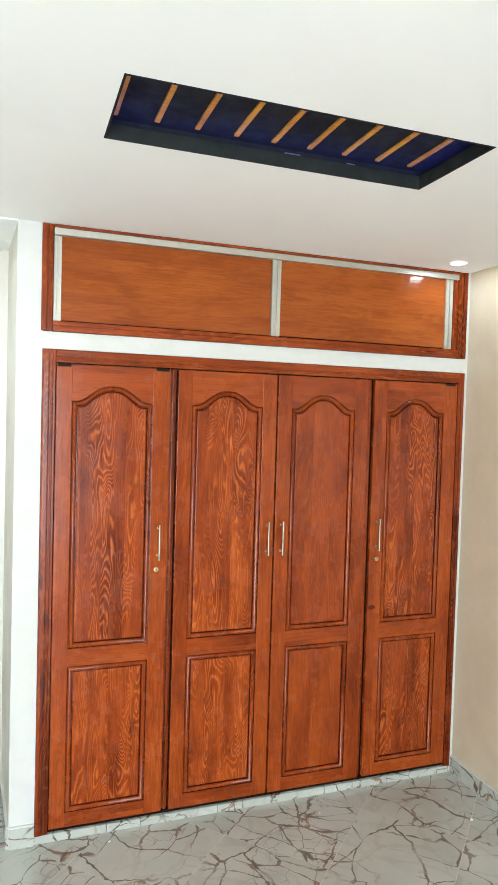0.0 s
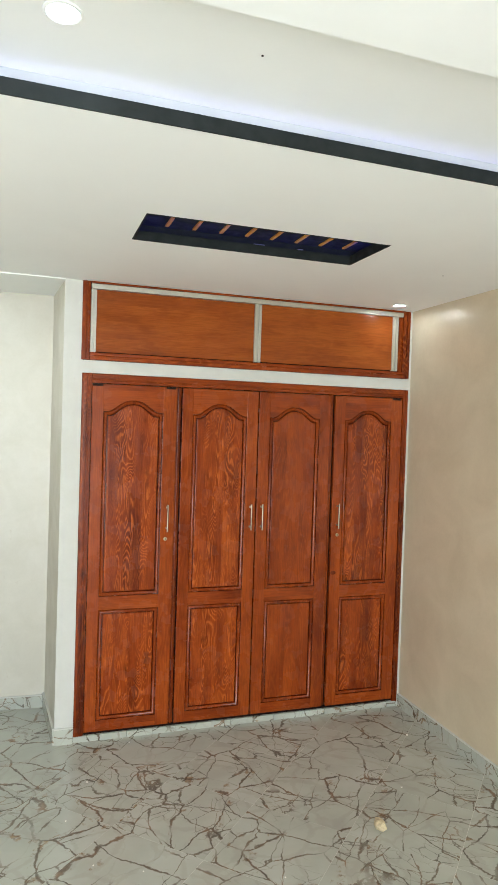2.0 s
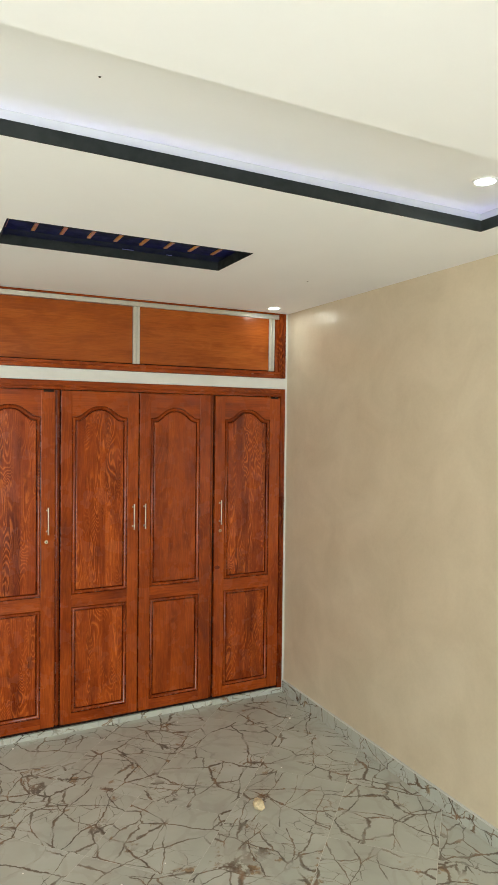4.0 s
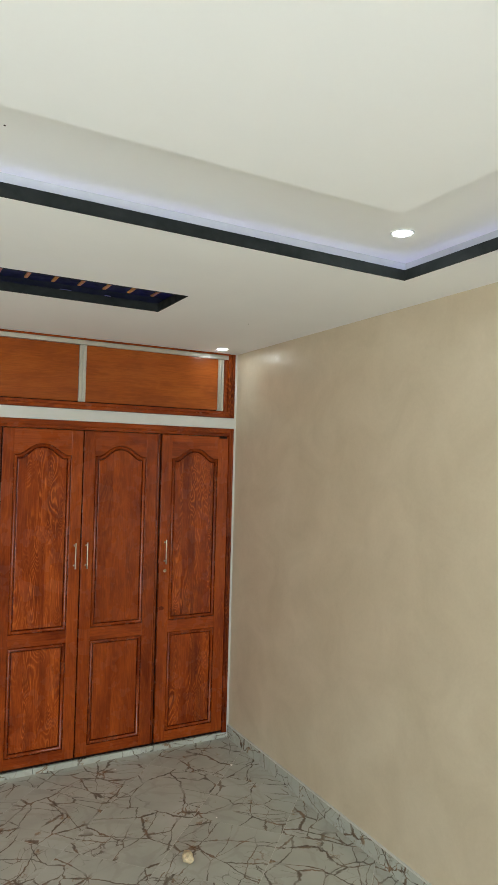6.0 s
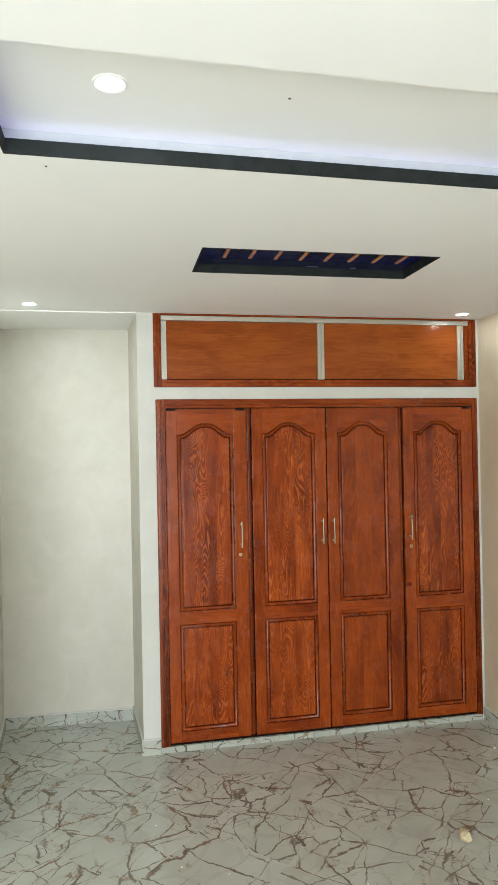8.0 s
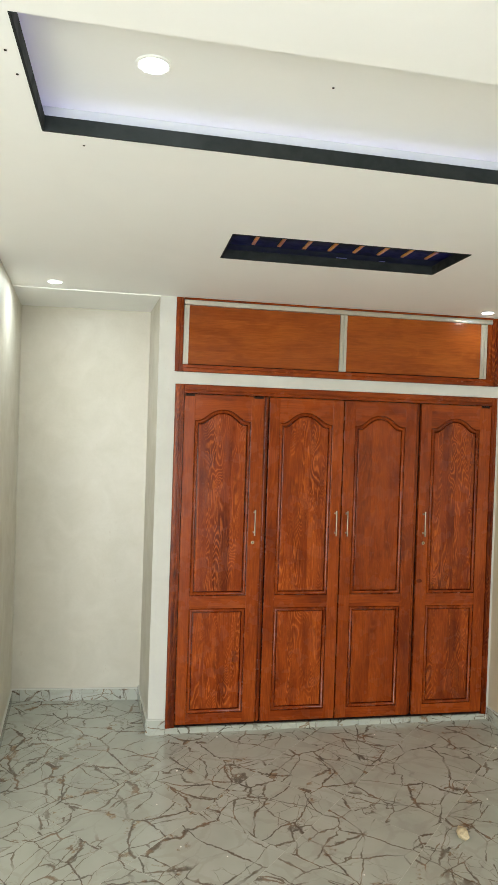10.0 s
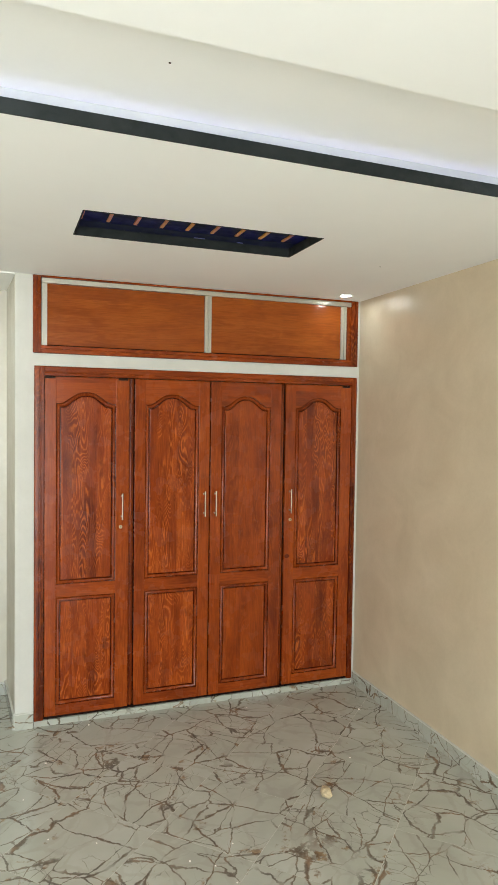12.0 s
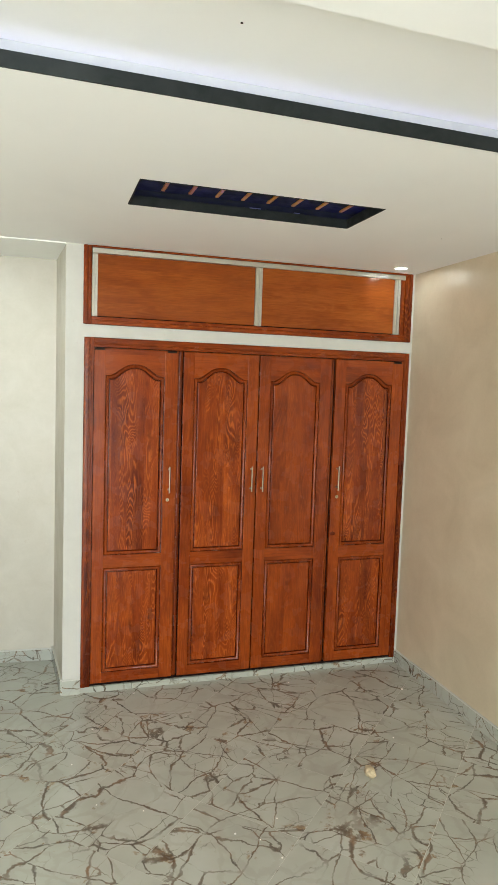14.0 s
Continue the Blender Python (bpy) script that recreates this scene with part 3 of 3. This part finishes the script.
def moulding(bm, cx, half, z_low, z_shoulder, rise):
    """A wide bead between two narrow grooves that runs round a panel; the grooves get a darker wood colour."""
    profile = ((-0.0005, 0.0005), (0.0006, 0.0060), (0.0022, 0.0064), (0.0036, 0.0020), (0.0075, -0.0030), (0.0125, -0.0045), (0.0175, -0.0020), (0.0212, 0.0050), (0.0225, 0.0115), (0.0262, 0.0110))
    loops = [[bm.verts.new((x, DY + depth, z)) for x, z in outline(cx, half, z_low, z_shoulder, rise, inset)] for inset, depth in profile]
    n = len(loops[0])
    for k, (a, b) in enumerate(zip(loops, loops[1:])):
        for i in range(n):
            f = bm.faces.new((a[i], a[(i + 1) % n], b[(i + 1) % n], b[i]))
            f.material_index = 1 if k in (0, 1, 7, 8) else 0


def field(bm, cx, half, z_low, z_shoulder, rise):
    """The raised field of a panel, with a rounded border."""
    steps = ((0.0258, 0.0112), (0.0266, 0.0066), (0.0278, 0.0052), (0.0300, 0.0046))
    loops = [[bm.verts.new((x, DY + depth, z)) for x, z in outline(cx, half, z_low, z_shoulder, rise, inset)] for inset, depth in steps]
    n = len(loops[0])
    for a, b in zip(loops, loops[1:]):
        for i in range(n):
            bm.faces.new((a[i], a[(i + 1) % n], b[(i + 1) % n], b[i]))
    bm.faces.new(loops[-1])


def head_rail(bm, cx, half, x0, x1, z_shoulder, rise, z_top):
    """The top rail of a door, with its arched lower edge."""
    low = outline(cx, half, 0.0, z_shoulder, rise, 0.0)[2:]
    low = [(x1, z_shoulder)] + low + [(x0, z_shoulder)]
    front = [bm.verts.new((x, DY, z)) for x, z in low]
    top = [bm.verts.new((x, DY, z_top)) for x, z in low]
    back = [bm.verts.new((x, DY + 0.022, z)) for x, z in low]
    for i in range(len(low) - 1):
        if abs(low[i][0] - low[i + 1][0]) < 1e-6:
            continue
        bm.faces.new((front[i], front[i + 1], top[i + 1], top[i]))
        bm.faces.new((front[i], back[i], back[i + 1], front[i + 1]))


def bar_handle(x, z0, z1, parent):
    bm = bmesh.new()
    rod(bm, (x, DY - 0.030, z0), (x, DY - 0.030, z1), 0.0044)
    for z in (z0 + 0.018, z1 - 0.018):
        rod(bm, (x, DY - 0.030, z), (x, DY + 0.001, z), 0.0042)
        rod(bm, (x, DY - 0.002, z), (x, DY + 0.001, z), 0.0062)
    part("handle", bm, STEEL, parent, "satin nickel bar handle", True)


def cam_lock(x, z, parent):
    bm = bmesh.new()
    rod(bm, (x, DY - 0.0015, z), (x, DY + 0.002, z), 0.0105, 24)
    rod(bm, (x, DY - 0.0060, z), (x, DY, z), 0.0078, 24)
    part("lock", bm, BRASS, parent, "round brass cylinder lock", True)
    bm = bmesh.new()
    box(bm, x - 0.0012, x + 0.0012, DY - 0.0066, DY - 0.005, z - 0.004, z + 0.004)
    part("keyhole", bm, DARK, parent)


Z0, Z1 = 0.050, 2.0195
MID0, MID1 = 0.743, 0.819
LOW, SHOULDER, RISE = 0.112, 1.868, 0.066


def wardrobe_door(x0, x1, cx, half, handle_x, lock_x=None, face=WOOD_PANEL):
    bm = bmesh.new()
    box(bm, x0 + 0.002, x1 - 0.002, DY + 0.014, DY + 0.022, Z0 + 0.002, Z1 - 0.002)
    door = part("door", bm, WOOD_STILE, wardrobe)
    for a, b in ((x0, cx - half), (cx + half, x1)):
        bm = bmesh.new()
        box(bm, a, b, DY, DY + 0.022, Z0, Z1, 0.0018)
        part("stile", bm, WOOD_STILE, door)
    for lo, hi in ((Z0, LOW), (MID0, MID1)):
        bm = bmesh.new()
        box(bm, cx - half, cx + half, DY + 0.0004, DY + 0.022, lo, hi, 0.0008)
        part("rail", bm, WOOD_RAIL, door)
    bm = bmesh.new()
    head_rail(bm, cx, half, cx - half, cx + half, SHOULDER, RISE, Z1)
    part("head_rail", bm, WOOD_RAIL, door)
    for lo, sh, rise in ((MID1, SHOULDER, RISE), (LOW, MID0, 0.0)):
        bm = bmesh.new()
        moulding(bm, cx, half, lo, sh, rise)
        part("moulding", bm, WOOD_BEAD, door, "bead moulding with darker grooves", True).data.materials.append(WOOD_GROOVE)
        bm = bmesh.new()
        field(bm, cx, half, lo, sh, rise)
        part("panel", bm, face, door, "flame-grained pine panel" if face is WOOD_PANEL else "plain-grained pine panel")
    bar_handle(handle_x, 1.185, 1.341, door)
    if lock_x:
        cam_lock(lock_x, 1.140, door)
    return door


doors = [
    wardrobe_door(0.3535, 0.8355, 0.5880, 0.1700, 0.795, 0.789),
    wardrobe_door(0.8705, 1.3365, 1.1010, 0.1670, 1.3040),
    wardrobe_door(1.3445, 1.8205, 1.5785, 0.1650, 1.375, None, WOOD_PLAIN),
    wardrobe_door(1.8495, 2.3260, 2.0840, 0.1650, 1.885, 1.890),
]
# dark knots
for door, x, z, rx, rz in ((3, 1.872, 0.900, 0.018, 0.012), (2, 1.521, 1.500, 0.013, 0.008)):
    bm = bmesh.new()
    depth = DY + (0.0002 if x == 1.872 else 0.0056)
    ring = [bm.verts.new((x + rx * (1 + 0.2 * noise.noise((i * 0.9, x * 9, z))) * math.cos(i * math.pi / 10), depth - 0.0006, z + rz * (1 + 0.2 * noise.noise((x, i * 0.9, z * 7))) * math.sin(i * math.pi / 10))) for i in range(20)]
    rim = [bm.verts.new((x + (v.co.x - x) * 1.12, depth + 0.0004, z + (v.co.z - z) * 1.12)) for v in ring]
    bm.faces.new(ring)
    for i in range(20):
        bm.faces.new((ring[i], rim[i], rim[(i + 1) % 20], ring[(i + 1) % 20]))
    part("knot", bm, WOOD_KNOT, doors[door], "dark knot in the pine")
# dark catch plates at the heads of the doors
for x in (0.385, 0.800, 2.285):
    bm = bmesh.new()
    box(bm, x - 0.028, x + 0.028, DY - 0.0015, DY + 0.004, 2.008, 2.0215, 0.001)
    part("catch_plate", bm, HINGE, wardrobe, "small dark metal catch plate")

# ---- overhead cabinet ----
cabinet = thing("overhead_cabinet", (1.33, YW, 2.150), "overhead cabinet with two brown veneered sliding panels, closed", "cabinet")
UX0, UX1, UZ0, UZ1 = 0.2885, 2.3605, 2.150, CE - 0.001
bm = bmesh.new()
box(bm, UX0, 0.333, FY + 0.006, YW + 0.05, UZ0, UZ1, 0.002)
box(bm, UX0 + 0.001, 0.312, FY, FY + 0.02, UZ0, UZ1, 0.003)
box(bm, 0.315, 0.327, FY + 0.003, FY + 0.02, UZ0 + 0.024, UZ1, 0.003)
part("frame_side", bm, WOOD_FRAME, cabinet)
bm = bmesh.new()
box(bm, 2.312, UX1, FY + 0.006, YW + 0.05, UZ0, UZ1, 0.002)
box(bm, 2.336, UX1 - 0.001, FY, FY + 0.02, UZ0, UZ1, 0.003)
box(bm, 2.319, 2.333, FY + 0.003, FY + 0.02, UZ0 + 0.024, UZ1, 0.003)
box(bm, 2.286, 2.3125, YW + 0.006, YW + 0.05, UZ0 + 0.03, UZ1 - 0.012, 0.002)
part("frame_side", bm, WOOD_FRAME, cabinet)
bm = bmesh.new()
box(bm, 0.3335, 2.3115, FY, YW + 0.05, UZ0, UZ0 + 0.024, 0.003)
box(bm, 0.3335, 2.3115, FY + 0.004, YW + 0.05, UZ0 + 0.0245, UZ0 + 0.043, 0.003)
part("frame_bottom", bm, WOOD_FRAME_X, cabinet)
bm = bmesh.new()
box(bm, 0.3335, 2.3115, FY, YW + 0.05, UZ1 - 0.011, UZ1, 0.002)
part("frame_top", bm, WOOD_FRAME_X, cabinet)
# black sheet again, painted shade behind the sliding panels
bm = bmesh.new()
box(bm, 0.3340, 2.3110, YW + 0.050, YW + 0.060, UZ0 + 0.04, UZ1 - 0.012)
part("backing", bm, DARK, cabinet)
bm = bmesh.new()
box(bm, 0.3360, 2.3105, YW - 0.003, YW + 0.045, 2.546, UZ1 - 0.0115, 0.0015)
box(bm, 0.3360, 2.3105, YW - 0.0045, YW, 2.5465, 2.5500, 0.0008)
part("top_track", bm, ALU, cabinet, "brushed aluminium sliding track")


def slider(x0, x1, y, edges):
    bm = bmesh.new()
    box(bm, x0, x1, y, y + 0.006, 2.200, 2.5455)
    panel = part("sliding_panel", bm, VENEER, cabinet, "glossy horizontal-grained veneer panel")
    for e0, e1 in edges:
        bm = bmesh.new()
        w = e1 - e0
        box(bm, e0, e0 + w * 0.40, y - 0.007, y + 0.010, 2.197, 2.5455, 0.001)
        box(bm, e0 + w * 0.39, e0 + w * 0.61, y + 0.002, y + 0.008, 2.197, 2.5455)
        box(bm, e0 + w * 0.60, e1, y - 0.007, y + 0.010, 2.197, 2.5455, 0.001)
        part("pull_profile", bm, ALU, panel, "aluminium edge profile")


slider(0.366, 1.300, YW + 0.024, [(0.3365, 0.3675)])
slider(1.336, 2.240, YW + 0.010, [(1.298, 1.340), (2.238, 2.280)])

# ---- skirting ----
SK = 0.078


def skirting_run(label, pieces, height=SK):
    """Pieces of tile, each given by two ground points on the wall and the way out of the wall."""
    run = tagged(new("baseboard"), label, "baseboard", kind="structure")
    for (ax, ay), (bx, by) in pieces:
        d = Vector((bx - ax, by - ay))
        n = Vector((d.y, -d.x)).normalized()
        g = d.normalized() * 0.001
        t = 0.011
        bm = bmesh.new()
        pts = [(ax + g.x, ay + g.y), (bx - g.x, by - g.y), (bx - g.x - n.x * t, by - g.y - n.y * t), (ax + g.x - n.x * t, ay + g.y - n.y * t)]
        area = sum(p[0] * q[1] - q[0] * p[1] for p, q in zip(pts, pts[1:] + pts[:1]))
        prism(bm, pts if area > 0 else pts[::-1], -0.002, height)
        ob = new("skirting_tile", finish("skirting_tile", bm, MARBLE_PIECE))
        ob.parent = run
        bm = bmesh.new()
        prism(bm, [(x + n.x * 0.0015, y + n.y * 0.0015) for x, y in (pts if area > 0 else pts[::-1])], height + 0.0002, height + 0.0075)
        ob = new("plaster_bead", finish("plaster_bead", bm, WHITE))
        ob.parent = run
    return run


def split(a, b, cuts):
    a, b = Vector(a), Vector(b)
    stops = [0.0, *cuts, 1.0]
    return [(tuple(a.lerp(b, s)), tuple(a.lerp(b, e))) for s, e in zip(stops, stops[1:])]


ys = [2.695, 2.62, 2.245, 1.80, 1.445, 0.955, 0.48, 0.0, -0.475, -0.95, -1.425, -1.9, -2.4, -2.85, YB]
skirting_run("pale veined marble skirting tiles along the beige wall", [((XR, b), (XR, a)) for a, b in zip(ys, ys[1:])])
skirting_run("pale veined marble skirting tiles in the alcove", split((0.153, 3.235), (-0.672, 3.285), (0.14, 0.45, 0.70, 0.93)), 0.072)
skirting_run("pale veined marble skirting tiles along the alcove side", split((-0.672, 3.285), (-0.578, 1.93), (0.35, 0.7)), 0.072)
skirting_run("pale veined marble skirting tiles on the wall corner", split((-0.578, 1.93), (XL, 1.93), (0.05, 0.28, 0.52, 0.76)), 0.085)
skirting_run("pale veined marble skirting tiles round the white pillar", [((0.296, 2.696), (0.194, 2.696)), ((0.194, 2.696), (0.174, 2.97)), ((0.174, 2.97), (0.153, 3.235))], 0.085)
xs = [0.2965, 0.597, 0.745, 1.10, 1.222, 1.50, 1.845, 1.99, 2.29, 2.3615]
plinth = tagged(new("baseboard_plinth"), "thin strip of white marble tile under the wardrobe doors", "baseboard", kind="structure")
for a, b in zip(xs, xs[1:]):
    bm = bmesh.new()
    box(bm, a + 0.001, b - 0.001, DY - 0.006, DY + 0.05, -0.002, 0.0335, 0.0008)
    ob = new("plinth_tile", finish("plinth_tile", bm, MARBLE_PIECE))
    ob.parent = plinth

# white filler on the alcove flank
bm = bmesh.new()
d = Vector((-0.672 + 0.578, 3.285 - 1.93)).normalized()
base = Vector((-0.578, 1.93)) + d * 0.33
pts = []
for i in range(18):
    a = 2 * math.pi * i / 18
    k = 1 + 0.35 * noise.noise((math.cos(a) * 1.5, math.sin(a) * 1.5, 3.0))
    pts.append((0.022 * k * math.cos(a), 0.60 + 0.042 * k * math.sin(a)))
front = [bm.verts.new((base.x + d.x * u + d.y * 0.0012, base.y + d.y * u - d.x * 0.0012, z)) for u, z in pts]
back = [bm.verts.new((base.x + d.x * u * 1.1 - d.y * 0.001, base.y + d.y * u * 1.1 + d.x * 0.001, 0.60 + (z - 0.60) * 1.1)) for u, z in pts]
bm.faces.new(front)
for i in range(18):
    bm.faces.new((front[i], front[(i + 1) % 18], back[(i + 1) % 18], back[i]))
tagged(new("filler_patch", finish("filler_patch", bm, CRUMB)), "rough white dab of filler on the beige wall", "filler patch")

# ---- loose bits on the floor ----
bm = bmesh.new()
bmesh.ops.create_icosphere(bm, subdivisions=4, radius=1.0)
for v in bm.verts:
    k = 1 + 0.22 * noise.noise(v.co * 1.7) + 0.10 * noise.noise(v.co * 5.0) + 0.04 * noise.noise(v.co * 14.0)
    v.co = Vector((v.co.x * 0.025 * k * (1 - 0.35 * v.co.y), v.co.y * 0.042 * k, max(v.co.z, -0.75) * (0.020 - 0.006 * v.co.y) * k))
low = min(v.co.z for v in bm.verts)
bmesh.ops.translate(bm, verts=bm.verts[:], vec=(0, 0, -low))
lump = new("plaster_lump", finish("plaster_lump", bm, STONE, True))
lump.matrix_world = pose(1.580, 1.528, 0.0, 0, 0, -12)
tagged(lump, "pale yellow lump of broken plaster on the tiles", "debris")

bm = bmesh.new()
bmesh.ops.create_icosphere(bm, subdivisions=1, radius=1.0)
for v in bm.verts:
    v.co *= 1 + 0.3 * noise.noise(v.co * 2.0)
low = min(v.co.z for v in bm.verts)
bmesh.ops.translate(bm, verts=bm.verts[:], vec=(0, 0, -low))
crumb_mesh = finish("plaster_crumb", bm, CRUMB)
for x, y, r in ((0.338, 2.255, 0.0065), (0.60, 2.62, 0.006), (1.04, 1.33, 0.004), (0.84, 1.28, 0.005), (0.93, 1.22, 0.004), (2.20, 2.30, 0.008), (0.31, 1.61, 0.004), (0.50, 1.52, 0.0035), (0.22, 1.95, 0.004), (1.55, 2.55, 0.004), (1.86, 1.80, 0.005), (0.98, 1.10, 0.004)):
    c = new("plaster_crumb", crumb_mesh)
    c.location, c.scale, c.rotation_euler = (x, y, 0.0), (r, r, r * 0.6), (0, 0, x * 40)
    tagged(c, "tiny white crumb of plaster on the floor", "debris", "plaster crumbs")

# ---- screw holes in the ceilings ----
for x, y, z in ((0.515, 0.390, TOP), (-0.245, 0.24, CE), (-0.236, 0.335, CE), (-0.113, 0.685, CE), (1.95, 1.75, CE)):
    bm = bmesh.new()
    rod(bm, (x, y, z - 0.0012), (x, y, z + 0.002), 0.0032, 10)
    tagged(new("ceiling_screw", finish("ceiling_screw", bm, HINGE)), "small dark screw head in the white ceiling", "screw", "ceiling screws")

# ---- floor tiles ----
SIDE, GAP = 0.4725, 0.0018
half = (SIDE - GAP) / 2
bm = bmesh.new()
box(bm, -half, half, -half, half, -0.010, 0.0)
tile_mesh = finish("floor_tile", bm, MARBLE)
root2 = math.sqrt(2)
U0, V0 = 1.138, 0.075
EDGE = (XL - 0.04, XR + 0.04, YB - 0.04, 3.34)
rng = random.Random(4)
for i in range(-12, 10):
    for j in range(-10, 10):
        u, v = U0 + SIDE * (i + 0.5), V0 + SIDE * (j + 0.5)
        x, y = (u - v) / root2, (u + v) / root2
        r = half * root2
        if x + r < XL or x - r > XR or y + r < YB or y - r > 3.30 or (x + r < -0.75 and y - r > 1.98) or (x - r > 0.35 and y - r > 2.76):
            continue
        spin = radians(45 + 90 * rng.randrange(4))
        place = Matrix.Translation((x, y, -0.0004 * rng.random())) @ Matrix.Rotation(spin, 4, "Z")
        mesh = tile_mesh
        if x - r < EDGE[0] or x + r > EDGE[1] or y - r < EDGE[2] or y + r > EDGE[3]:
            # a cut tile at the foot of a wall
            bm = bmesh.new()
            box(bm, -half, half, -half, half, -0.010, 0.0)
            bmesh.ops.transform(bm, matrix=place, verts=bm.verts[:])
            for co, no in (((EDGE[0], 0, 0), (-1, 0, 0)), ((EDGE[1], 0, 0), (1, 0, 0)), ((0, EDGE[2], 0), (0, -1, 0)), ((0, EDGE[3], 0), (0, 1, 0))):
                bmesh.ops.bisect_plane(bm, geom=bm.verts[:] + bm.edges[:] + bm.faces[:], plane_co=co, plane_no=no, clear_outer=True)
            if not bm.faces:
                bm.free()
                continue
            bmesh.ops.transform(bm, matrix=place.inverted(), verts=bm.verts[:])
            mesh = finish("floor_tile", bm, MARBLE)
        t = new("floor_tile", mesh)
        t.matrix_world = place
        t.parent = floor
